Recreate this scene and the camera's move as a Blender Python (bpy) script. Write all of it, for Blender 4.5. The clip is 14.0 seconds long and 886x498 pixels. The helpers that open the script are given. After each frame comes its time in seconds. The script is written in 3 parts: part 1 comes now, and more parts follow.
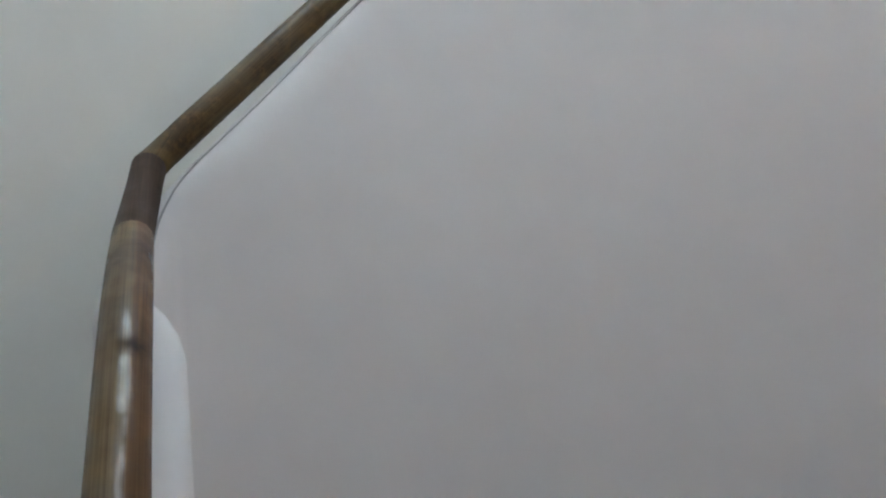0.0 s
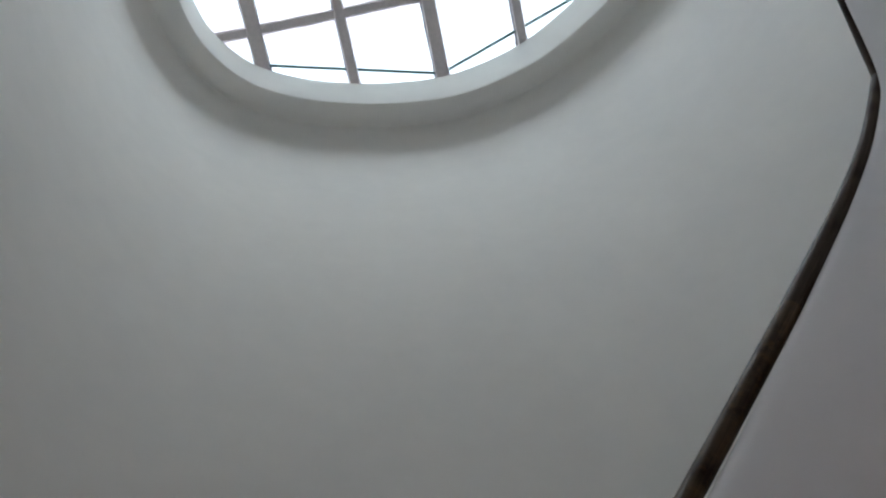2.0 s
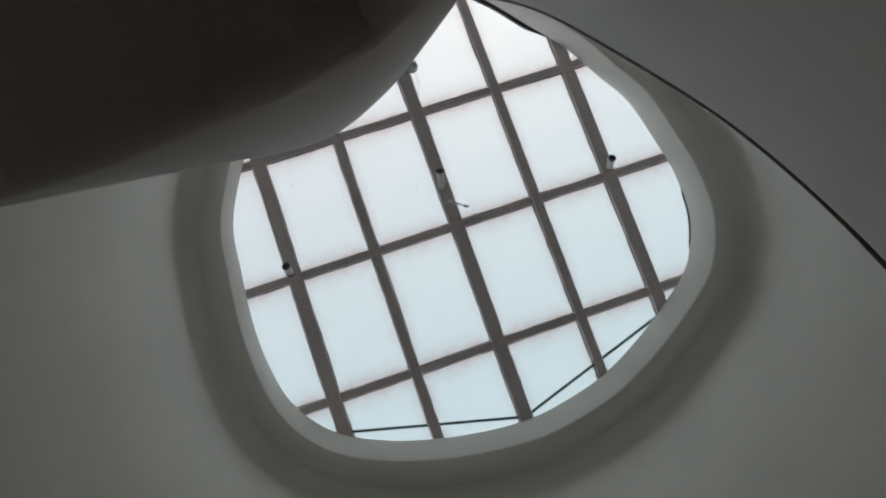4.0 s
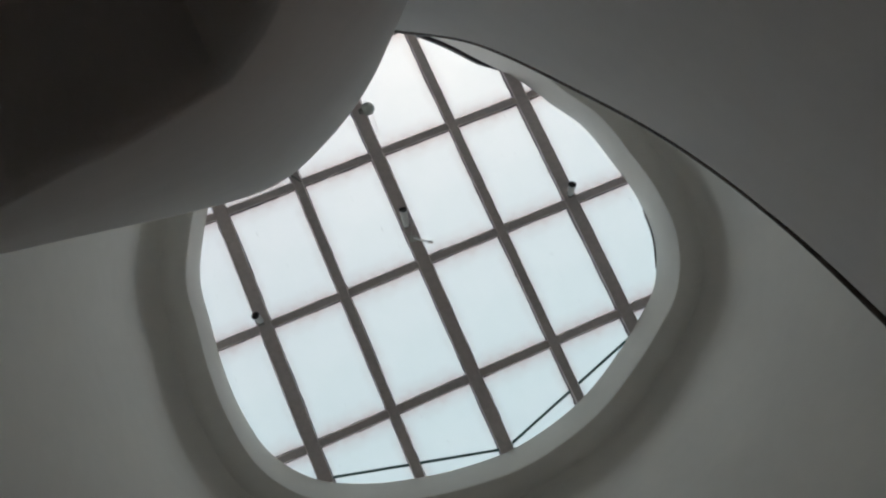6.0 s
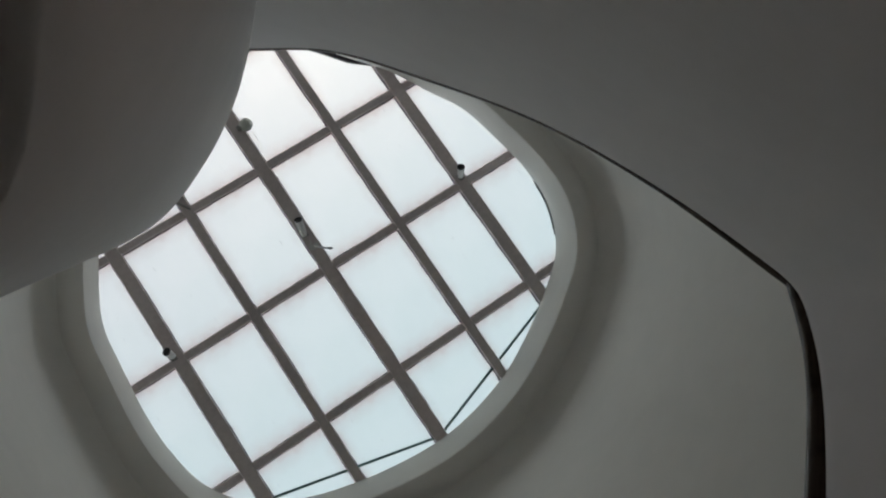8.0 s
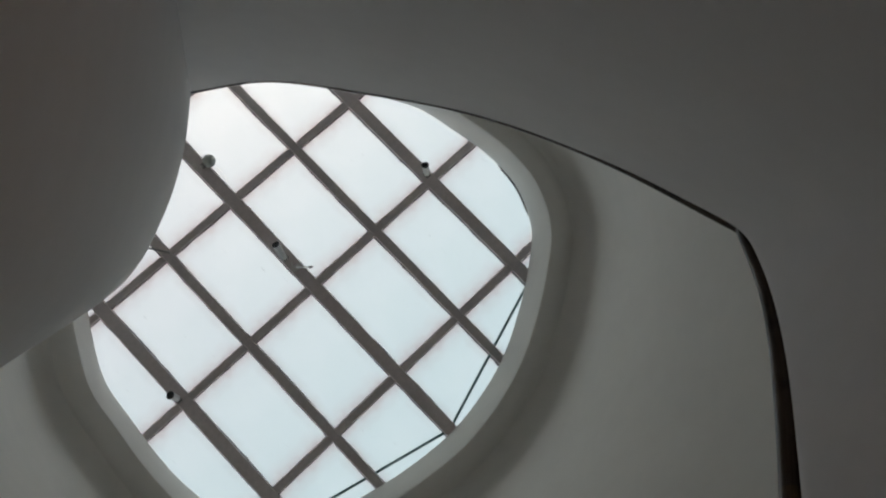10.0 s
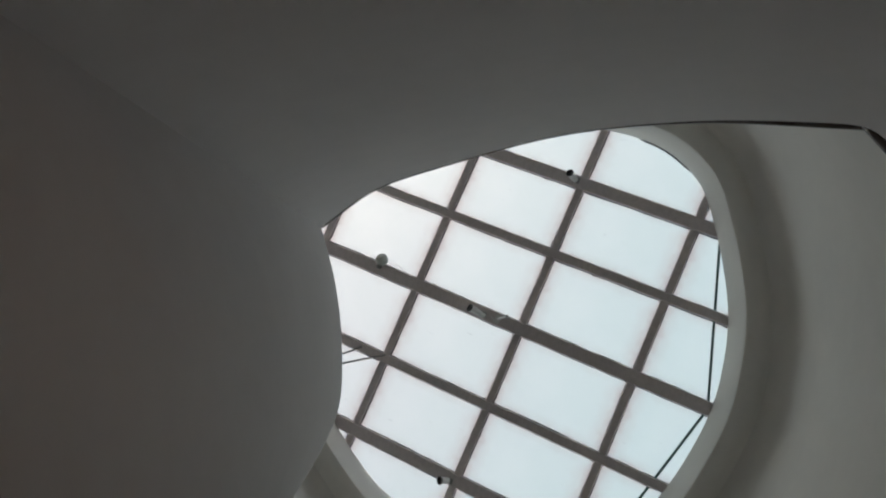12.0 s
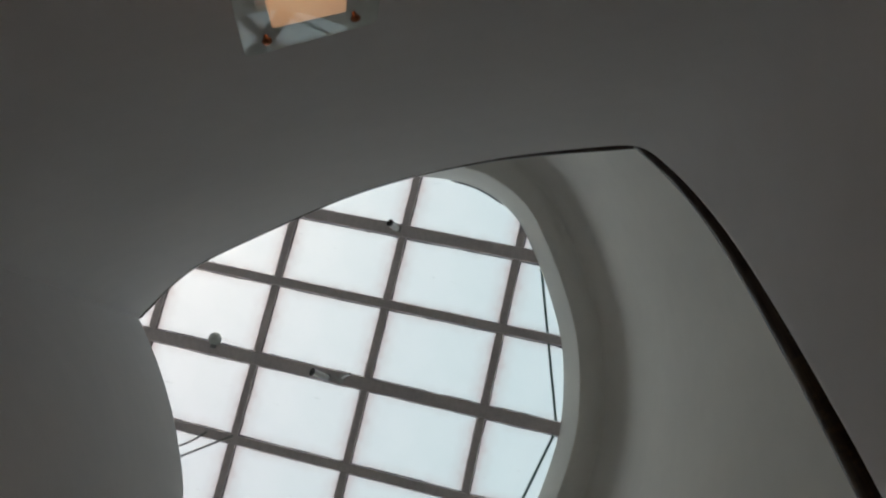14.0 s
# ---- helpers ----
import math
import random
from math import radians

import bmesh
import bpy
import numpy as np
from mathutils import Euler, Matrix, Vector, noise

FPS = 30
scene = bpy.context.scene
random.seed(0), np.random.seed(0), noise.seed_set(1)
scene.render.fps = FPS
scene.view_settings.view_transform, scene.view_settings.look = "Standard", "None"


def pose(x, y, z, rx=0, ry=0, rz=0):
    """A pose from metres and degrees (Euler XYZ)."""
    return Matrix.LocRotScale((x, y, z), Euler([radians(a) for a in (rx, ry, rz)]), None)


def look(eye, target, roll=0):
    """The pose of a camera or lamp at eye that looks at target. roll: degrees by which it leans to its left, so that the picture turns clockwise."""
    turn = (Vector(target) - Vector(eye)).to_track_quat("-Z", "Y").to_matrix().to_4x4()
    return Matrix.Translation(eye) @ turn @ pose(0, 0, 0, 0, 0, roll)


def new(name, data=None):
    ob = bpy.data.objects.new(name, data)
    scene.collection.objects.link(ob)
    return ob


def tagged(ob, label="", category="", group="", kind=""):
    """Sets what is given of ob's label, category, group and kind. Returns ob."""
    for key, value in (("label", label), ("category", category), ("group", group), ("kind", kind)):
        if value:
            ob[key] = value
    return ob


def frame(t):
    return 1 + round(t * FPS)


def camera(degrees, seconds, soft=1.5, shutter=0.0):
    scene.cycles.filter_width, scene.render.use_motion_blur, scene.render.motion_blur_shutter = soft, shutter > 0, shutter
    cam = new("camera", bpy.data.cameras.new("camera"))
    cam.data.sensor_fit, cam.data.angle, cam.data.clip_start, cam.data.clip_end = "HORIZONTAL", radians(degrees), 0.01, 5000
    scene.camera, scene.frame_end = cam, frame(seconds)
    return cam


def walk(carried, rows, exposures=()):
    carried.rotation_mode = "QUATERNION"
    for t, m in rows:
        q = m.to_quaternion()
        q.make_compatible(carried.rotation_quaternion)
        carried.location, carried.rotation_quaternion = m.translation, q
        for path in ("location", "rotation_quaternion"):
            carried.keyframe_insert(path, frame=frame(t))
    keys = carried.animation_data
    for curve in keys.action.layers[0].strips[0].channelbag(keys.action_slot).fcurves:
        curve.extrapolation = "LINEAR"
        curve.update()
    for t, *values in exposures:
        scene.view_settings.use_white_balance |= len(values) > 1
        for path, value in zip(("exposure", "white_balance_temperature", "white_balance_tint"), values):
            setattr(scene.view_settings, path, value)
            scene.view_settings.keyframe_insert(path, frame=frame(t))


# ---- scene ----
cam = camera(53.9, 14.0, soft=2.2)
PATH = [
    (0.0, pose(-1.357, 1.354, 1.371, 110.39, 8.80, -14.38)),
    (0.5, pose(-1.349, 1.353, 1.370, 120.61, 10.98, -8.05)),
    (0.7, pose(-1.339, 1.347, 1.372, 124.58, 11.84, -5.28)),
    (1.0, pose(-1.329, 1.342, 1.391, 131.17, 13.30, -0.90)),
    (1.2, pose(-1.326, 1.339, 1.409, 135.70, 13.43, 1.33)),
    (1.5, pose(-1.312, 1.337, 1.440, 143.21, 12.55, 4.40)),
    (1.8, pose(-1.305, 1.326, 1.465, 149.49, 11.61, 7.43)),
    (2.0, pose(-1.287, 1.341, 1.484, 153.46, 10.38, 9.17)),
    (2.5, pose(-1.223, 1.362, 1.534, 162.19, 9.23, 14.85)),
    (3.0, pose(-1.114, 1.424, 1.615, 172.08, 6.16, 16.77)),
    (3.2, pose(-1.097, 1.433, 1.610, 175.44, 5.30, 16.72)),
    (5.5, pose(-0.934, 1.497, 1.555, 179.00, 5.51, 22.29)),
    (6.0, pose(-0.917, 1.520, 1.548, -179.58, 6.20, 22.45)),
    (6.5, pose(-0.889, 1.567, 1.537, -178.31, 7.15, 26.38)),
    (7.0, pose(-0.858, 1.571, 1.533, -178.60, 8.93, 28.89)),
    (7.5, pose(-0.820, 1.542, 1.519, -179.27, 10.30, 30.85)),
    (8.0, pose(-0.760, 1.508, 1.487, -179.07, 11.42, 32.42)),
    (8.2, pose(-0.756, 1.508, 1.482, -179.43, 11.91, 32.82)),
    (10.3, pose(-0.572, 1.560, 1.332, -177.04, 10.89, 43.78)),
    (10.5, pose(-0.534, 1.560, 1.337, -176.89, 8.99, 44.41)),
    (10.8, pose(-0.483, 1.575, 1.307, -176.30, 5.87, 47.18)),
    (11.0, pose(-0.420, 1.597, 1.327, -175.89, 5.33, 49.73)),
    (11.5, pose(-0.303, 1.644, 1.293, -175.93, -0.80, 56.29)),
    (11.8, pose(-0.262, 1.664, 1.206, -175.61, -3.81, 62.69)),
    (12.0, pose(-0.222, 1.749, 1.232, -175.89, -5.03, 66.92)),
    (12.2, pose(-0.165, 1.768, 1.180, -174.14, -4.70, 72.09)),
    (12.5, pose(-0.146, 1.825, 1.197, -172.20, -1.90, 77.95)),
    (13.0, pose(-0.140, 1.851, 1.174, -172.31, -0.23, 79.45)),
    (13.5, pose(-0.133, 1.839, 1.179, -171.85, 2.17, 77.23)),
    (14.0, pose(-0.168, 1.853, 1.200, -172.51, 4.34, 76.93)),
]
EXPOSURE = [
    (0.0, 3.15, 5870.0, 11.0), (0.5, 2.97, 5890.0, 13.5), (1.0, 2.58, 6020.0, 16.5), (1.5, 2.12, 6120.0, 18.0), (2.0, 1.58, 6200.0, 17.0),
    (2.5, 0.93, 6250.0, 13.5), (3.0, 0.27, 6480.0, 14.0), (3.4, 0.17, 6600.0, 14.4), (5.3, 0.18, 6720.0, 15.0), (8.0, 0.19, 6750.0, 15.0), (14.0, 0.18, 6780.0, 15.0)]
walk(cam, PATH, EXPOSURE)

# ---- daylight: an even bright overcast sky over the roof glazing ----
world = bpy.data.worlds.new("overcast_sky")
scene.world = world
world.use_nodes = True
wn = world.node_tree
sky = wn.nodes.new("ShaderNodeTexSky")
sky.sky_type = "NISHITA"
sky.sun_disc = False
sky.sun_elevation = radians(66)
sky.dust_density = 4.0
sky.sun_rotation = radians(150)
wn.links.new(sky.outputs[0], wn.nodes["Background"].inputs[0])
wn.nodes["Background"].inputs[1].default_value = 0.112
sun_data = bpy.data.lights.new("sun", "SUN")
sun_data.energy = 1.0
sun_data.angle = radians(70)
sun_data.color = (1.0, 0.91, 0.82)
sun = new("sun", sun_data)
sun.matrix_world = look((0, 0, 20), (-math.sin(radians(150)) * 7, -math.cos(radians(150)) * 7, 4.3))


# ---- materials ----
def mat(name):
    m = bpy.data.materials.new(name)
    m.use_nodes = True
    return m, m.node_tree, m.node_tree.nodes["Principled BSDF"]


def node(nt, kind, **values):
    n = nt.nodes.new(kind)
    for k, v in values.items():
        n.inputs[k.replace("_", " ")].default_value = v
    return n


def plaster(name, base, rough=0.85, grain=0.26):
    """Painted plaster: trowel unevenness, faint stains and a fine grain."""
    m, nt, b = mat(name)
    tc = nt.nodes.new("ShaderNodeTexCoord")
    big = node(nt, "ShaderNodeTexNoise", Scale=0.9, Detail=4.0, Roughness=0.55)
    fine = node(nt, "ShaderNodeTexNoise", Scale=140.0, Detail=3.0)
    mid = node(nt, "ShaderNodeTexNoise", Scale=7.0, Detail=4.0)
    for n in (big, fine, mid):
        nt.links.new(tc.outputs["Object"], n.inputs["Vector"])
    ramp = nt.nodes.new("ShaderNodeValToRGB")
    ramp.color_ramp.elements[0].position = 0.3
    ramp.color_ramp.elements[1].position = 0.72
    ramp.color_ramp.elements[0].color = (*[c * 0.92 for c in base], 1)
    ramp.color_ramp.elements[1].color = (*base, 1)
    blend = nt.nodes.new("ShaderNodeMix")
    blend.inputs["Factor"].default_value = 0.35
    nt.links.new(big.outputs["Fac"], blend.inputs["A"])
    nt.links.new(mid.outputs["Fac"], blend.inputs["B"])
    nt.links.new(blend.outputs["Result"], ramp.inputs["Fac"])
    nt.links.new(ramp.outputs["Color"], b.inputs["Base Color"])
    add = nt.nodes.new("ShaderNodeMath")
    add.operation = "MULTIPLY_ADD"
    add.inputs[1].default_value = 0.25
    nt.links.new(fine.outputs["Fac"], add.inputs[0])
    nt.links.new(mid.outputs["Fac"], add.inputs[2])
    bump = node(nt, "ShaderNodeBump", Strength=grain, Distance=0.004)
    nt.links.new(add.outputs[0], bump.inputs["Height"])
    nt.links.new(bump.outputs["Normal"], b.inputs["Normal"])
    b.inputs["Roughness"].default_value = rough
    return m


def plain(name, base, rough=0.5, metal=0.0, bump=0.0, scale=60.0):
    m, nt, b = mat(name)
    tc = nt.nodes.new("ShaderNodeTexCoord")
    n = node(nt, "ShaderNodeTexNoise", Scale=scale, Detail=4.0)
    nt.links.new(tc.outputs["Object"], n.inputs["Vector"])
    ramp = nt.nodes.new("ShaderNodeValToRGB")
    ramp.color_ramp.elements[0].color = (*[c * 0.8 for c in base], 1)
    ramp.color_ramp.elements[1].color = (*[min(1, c * 1.15) for c in base], 1)
    nt.links.new(n.outputs["Fac"], ramp.inputs["Fac"])
    nt.links.new(ramp.outputs["Color"], b.inputs["Base Color"])
    b.inputs["Roughness"].default_value = rough
    b.inputs["Metallic"].default_value = metal
    if bump:
        bp = node(nt, "ShaderNodeBump", Strength=bump, Distance=0.002)
        nt.links.new(n.outputs["Fac"], bp.inputs["Height"])
        nt.links.new(bp.outputs["Normal"], b.inputs["Normal"])
    return m


def wood(name, dark, light, rough=0.42, coat=0.25, gloss=0.4, flank=None, knot=None, fleck=0.0):
    """Varnished handrail timber with grain along its length and worn, darker patches."""
    m, nt, b = mat(name)
    tc = nt.nodes.new("ShaderNodeTexCoord")
    mp = node(nt, "ShaderNodeMapping", Scale=(3.0, 60.0, 60.0))
    nt.links.new(tc.outputs["UV"], mp.inputs["Vector"])
    g = node(nt, "ShaderNodeTexNoise", Scale=1.0, Detail=6.0, Distortion=0.6)
    nt.links.new(mp.outputs["Vector"], g.inputs["Vector"])
    w = node(nt, "ShaderNodeTexNoise", Scale=6.0, Detail=3.0)
    nt.links.new(tc.outputs["Object"], w.inputs["Vector"])
    ramp = nt.nodes.new("ShaderNodeValToRGB")
    ramp.color_ramp.elements[0].position = 0.3
    ramp.color_ramp.elements[1].position = 0.75
    ramp.color_ramp.elements[0].color = (*dark, 1)
    ramp.color_ramp.elements[1].color = (*light, 1)
    nt.links.new(g.outputs["Fac"], ramp.inputs["Fac"])
    mix = nt.nodes.new("ShaderNodeMixRGB")
    mix.blend_type = "MULTIPLY"
    mix.inputs["Color2"].default_value = (0.45, 0.38, 0.34, 1)
    r2 = nt.nodes.new("ShaderNodeValToRGB")
    r2.color_ramp.elements[0].position = 0.5
    r2.color_ramp.elements[1].position = 0.68
    nt.links.new(w.outputs["Fac"], r2.inputs["Fac"])
    nt.links.new(r2.outputs["Color"], mix.inputs["Fac"])
    nt.links.new(ramp.outputs["Color"], mix.inputs["Color1"])
    tone = mix
    if flank:
        # a browner tone along one flank, its edge a little wavy
        split = nt.nodes.new("ShaderNodeSeparateXYZ")
        nt.links.new(tc.outputs["UV"], split.inputs[0])
        wave = node(nt, "ShaderNodeTexNoise", Scale=5.0, Detail=3.0)
        nt.links.new(tc.outputs["UV"], wave.inputs["Vector"])
        sway = nt.nodes.new("ShaderNodeMath")
        sway.operation = "MULTIPLY_ADD"
        sway.inputs[1].default_value = 0.07
        nt.links.new(wave.outputs["Fac"], sway.inputs[0])
        nt.links.new(split.outputs["Y"], sway.inputs[2])
        cut = nt.nodes.new("ShaderNodeValToRGB")
        cut.color_ramp.elements[0].position = 0.222
        cut.color_ramp.elements[1].position = 0.25
        cut.color_ramp.elements[0].color = (1, 1, 1, 1)
        cut.color_ramp.elements[1].color = (0, 0, 0, 1)
        nt.links.new(sway.outputs[0], cut.inputs["Fac"])
        flank_tone = nt.nodes.new("ShaderNodeMixRGB")
        flank_tone.blend_type = "MULTIPLY"
        flank_tone.inputs["Color2"].default_value = (*flank, 1)
        nt.links.new(cut.outputs["Color"], flank_tone.inputs["Fac"])
        nt.links.new(tone.outputs["Color"], flank_tone.inputs["Color1"])
        tone = flank_tone
    if knot:
        # one dark knot with a ring round it
        squash = node(nt, "ShaderNodeMapping", Scale=(1.0, 0.21, 1.0))
        nt.links.new(tc.outputs["UV"], squash.inputs["Vector"])
        off = nt.nodes.new("ShaderNodeVectorMath")
        off.operation = "DISTANCE"
        off.inputs[1].default_value = (knot[0], knot[1] * 0.21, 0.0)
        nt.links.new(squash.outputs["Vector"], off.inputs[0])
        eye = nt.nodes.new("ShaderNodeValToRGB")
        eye.color_ramp.elements[0].position = 0.003
        eye.color_ramp.elements[0].color = (0.22, 0.2, 0.18, 1)
        eye.color_ramp.elements[1].position = 0.03
        eye.color_ramp.elements[1].color = (1, 1, 1, 1)
        ring = eye.color_ramp.elements.new(0.014)
        ring.color = (0.6, 0.52, 0.46, 1)
        nt.links.new(off.outputs["Value"], eye.inputs["Fac"])
        dark_eye = nt.nodes.new("ShaderNodeMixRGB")
        dark_eye.blend_type = "MULTIPLY"
        dark_eye.inputs["Fac"].default_value = 1.0
        nt.links.new(tone.outputs["Color"], dark_eye.inputs["Color1"])
        nt.links.new(eye.outputs["Color"], dark_eye.inputs["Color2"])
        tone = dark_eye
    if fleck:
        # golden flecks where the varnish has worn thin
        fl = node(nt, "ShaderNodeTexNoise", Scale=38.0, Detail=4.0, Roughness=0.65)
        nt.links.new(tc.outputs["Object"], fl.inputs["Vector"])
        fr = nt.nodes.new("ShaderNodeValToRGB")
        fr.color_ramp.elements[0].position = 0.5
        fr.color_ramp.elements[1].position = 0.68
        fr.color_ramp.elements[1].color = (fleck, fleck, fleck, 1)
        nt.links.new(fl.outputs["Fac"], fr.inputs["Fac"])
        gold = nt.nodes.new("ShaderNodeMixRGB")
        gold.inputs["Color2"].default_value = (0.30, 0.16, 0.05, 1)
        nt.links.new(fr.outputs["Color"], gold.inputs["Fac"])
        nt.links.new(tone.outputs["Color"], gold.inputs["Color1"])
        tone = gold
    nt.links.new(tone.outputs["Color"], b.inputs["Base Color"])
    # worn varnish: the gloss comes and goes along the grain
    worn = node(nt, "ShaderNodeMapRange")
    worn.inputs["To Min"].default_value = rough - 0.14
    worn.inputs["To Max"].default_value = rough + 0.2
    nt.links.new(w.outputs["Fac"], worn.inputs["Value"])
    nt.links.new(worn.outputs["Result"], b.inputs["Roughness"])
    shine = node(nt, "ShaderNodeTexNoise", Scale=17.0, Detail=3.0)
    nt.links.new(tc.outputs["Object"], shine.inputs["Vector"])
    left_on = node(nt, "ShaderNodeMapRange")
    left_on.inputs["From Min"].default_value = 0.4
    left_on.inputs["From Max"].default_value = 0.56
    left_on.inputs["To Max"].default_value = coat
    nt.links.new(shine.outputs["Fac"], left_on.inputs["Value"])
    nt.links.new(left_on.outputs["Result"], b.inputs["Coat Weight"])
    b.inputs["Specular IOR Level"].default_value = gloss
    b.inputs["Coat Roughness"].default_value = 0.07
    bp = node(nt, "ShaderNodeBump", Strength=0.2, Distance=0.001)
    nt.links.new(g.outputs["Fac"], bp.inputs["Height"])
    nt.links.new(bp.outputs["Normal"], b.inputs["Normal"])
    return m


def roof_glass():
    """Weathered milky roof glass: lets the sky glow through, grimy along the bars."""
    m, nt, b = mat("milky_roof_glass")
    tc = nt.nodes.new("ShaderNodeTexCoord")
    n1 = node(nt, "ShaderNodeTexNoise", Scale=3.0, Detail=5.0)
    nt.links.new(tc.outputs["Object"], n1.inputs["Vector"])
    ramp = nt.nodes.new("ShaderNodeValToRGB")
    ramp.color_ramp.elements[0].position = 0.25
    ramp.color_ramp.elements[1].position = 0.6
    ramp.color_ramp.elements[0].color = (0.875, 0.94, 0.925, 1)
    ramp.color_ramp.elements[1].color = (0.905, 0.96, 0.945, 1)
    nt.links.new(n1.outputs["Fac"], ramp.inputs["Fac"])
    # the sky's gradient is put into the tint: whiter up the slope, greener below
    geo = nt.nodes.new("ShaderNodeNewGeometry")
    place = nt.nodes.new("ShaderNodeSeparateXYZ")
    nt.links.new(geo.outputs["Position"], place.inputs[0])
    sky_fade = node(nt, "ShaderNodeMapRange")
    sky_fade.inputs["From Min"].default_value = 0.4
    sky_fade.inputs["From Max"].default_value = 3.0
    nt.links.new(place.outputs["Y"], sky_fade.inputs["Value"])
    tint = nt.nodes.new("ShaderNodeMixRGB")
    tint.blend_type = "MULTIPLY"
    tint.inputs["Color2"].default_value = (0.925, 0.995, 0.995, 1)
    nt.links.new(sky_fade.outputs["Result"], tint.inputs["Fac"])
    nt.links.new(ramp.outputs["Color"], tint.inputs["Color1"])
    # grime: strongest near the rim of each pane, broken up by noise
    sep = nt.nodes.new("ShaderNodeSeparateXYZ")
    nt.links.new(tc.outputs["Generated"], sep.inputs[0])
    ed = []
    for k in (0, 1):
        a = nt.nodes.new("ShaderNodeMath")
        a.operation = "SUBTRACT"
        a.inputs[1].default_value = 0.5
        nt.links.new(sep.outputs[k], a.inputs[0])
        c = nt.nodes.new("ShaderNodeMath")
        c.operation = "ABSOLUTE"
        nt.links.new(a.outputs[0], c.inputs[0])
        ed.append(c)
    mx = nt.nodes.new("ShaderNodeMath")
    mx.operation = "MAXIMUM"
    nt.links.new(ed[0].outputs[0], mx.inputs[0])
    nt.links.new(ed[1].outputs[0], mx.inputs[1])
    nz = node(nt, "ShaderNodeTexNoise", Scale=9.0, Detail=5.0)
    nt.links.new(tc.outputs["Object"], nz.inputs["Vector"])
    ma = nt.nodes.new("ShaderNodeMath")
    ma.operation = "MULTIPLY_ADD"
    ma.inputs[1].default_value = 0.12
    nt.links.new(nz.outputs["Fac"], ma.inputs[0])
    nt.links.new(mx.outputs[0], ma.inputs[2])
    gr = nt.nodes.new("ShaderNodeValToRGB")
    gr.color_ramp.elements[0].position = 0.385
    gr.color_ramp.elements[1].position = 0.555
    haze = gr.color_ramp.elements.new(0.47)
    haze.color = (0.2, 0.2, 0.2, 1)
    nt.links.new(ma.outputs[0], gr.inputs["Fac"])
    mix = nt.nodes.new("ShaderNodeMixRGB")
    mix.inputs["Color2"].default_value = (0.70, 0.665, 0.645, 1)
    nt.links.new(gr.outputs["Color"], mix.inputs["Fac"])
    nt.links.new(tint.outputs["Color"], mix.inputs["Color1"])
    # rain streaks and specks of dirt down the slope
    mp = node(nt, "ShaderNodeMapping", Scale=(26.0, 5.0, 1.0))
    nt.links.new(tc.outputs["Object"], mp.inputs["Vector"])
    rnd = nt.nodes.new("ShaderNodeObjectInfo")
    sk = node(nt, "ShaderNodeTexNoise", Scale=1.0, Detail=5.0, Roughness=0.6)
    sk.noise_dimensions = "4D"
    off = nt.nodes.new("ShaderNodeMath")
    off.operation = "MULTIPLY"
    off.inputs[1].default_value = 40.0
    nt.links.new(rnd.outputs["Random"], off.inputs[0])
    nt.links.new(off.outputs[0], sk.inputs["W"])
    nt.links.new(mp.outputs["Vector"], sk.inputs["Vector"])
    sr = nt.nodes.new("ShaderNodeValToRGB")
    sr.color_ramp.elements[0].position = 0.67
    sr.color_ramp.elements[1].position = 0.80
    sr.color_ramp.elements[0].color = (1, 1, 1, 1)
    sr.color_ramp.elements[1].color = (0.62, 0.64, 0.64, 1)
    nt.links.new(sk.outputs["Fac"], sr.inputs["Fac"])
    dirt = nt.nodes.new("ShaderNodeMixRGB")
    dirt.blend_type = "MULTIPLY"
    dirt.inputs["Fac"].default_value = 1.0
    nt.links.new(mix.outputs["Color"], dirt.inputs["Color1"])
    nt.links.new(sr.outputs["Color"], dirt.inputs["Color2"])
    mix = dirt
    tl = nt.nodes.new("ShaderNodeBsdfTranslucent")
    tp = nt.nodes.new("ShaderNodeBsdfTransparent")
    nt.links.new(mix.outputs["Color"], tl.inputs["Color"])
    nt.links.new(mix.outputs["Color"], tp.inputs["Color"])
    ms = nt.nodes.new("ShaderNodeMixShader")
    ms.inputs[0].default_value = 0.65
    nt.links.new(tp.outputs[0], ms.inputs[1])
    nt.links.new(tl.outputs[0], ms.inputs[2])
    nt.links.new(ms.outputs[0], nt.nodes["Material Output"].inputs["Surface"])
    return m


def clear_glass(name, tint=(1, 1, 1)):
    m, nt, b = mat(name)
    tp = nt.nodes.new("ShaderNodeBsdfTransparent")
    tp.inputs["Color"].default_value = (*tint, 1)
    gl = nt.nodes.new("ShaderNodeBsdfGlossy")
    gl.inputs["Roughness"].default_value = 0.02
    lw = node(nt, "ShaderNodeLayerWeight", Blend=0.5)
    pw = nt.nodes.new("ShaderNodeMath")
    pw.operation = "POWER"
    pw.inputs[1].default_value = 4.0
    nt.links.new(lw.outputs["Facing"], pw.inputs[0])
    fr = nt.nodes.new("ShaderNodeMath")
    fr.operation = "MULTIPLY_ADD"
    fr.inputs[1].default_value = 0.6
    fr.inputs[2].default_value = 0.04
    nt.links.new(pw.outputs[0], fr.inputs[0])
    ms = nt.nodes.new("ShaderNodeMixShader")
    nt.links.new(fr.outputs[0], ms.inputs[0])
    nt.links.new(tp.outputs[0], ms.inputs[1])
    nt.links.new(gl.outputs[0], ms.inputs[2])
    nt.links.new(ms.outputs[0], nt.nodes["Material Output"].inputs["Surface"])
    return m


def glowing(name, color, strength):
    m, nt, b = mat(name)
    b.inputs["Base Color"].default_value = (0.8, 0.7, 0.6, 1)
    b.inputs["Emission Color"].default_value = (*color, 1)
    b.inputs["Emission Strength"].default_value = strength
    return m


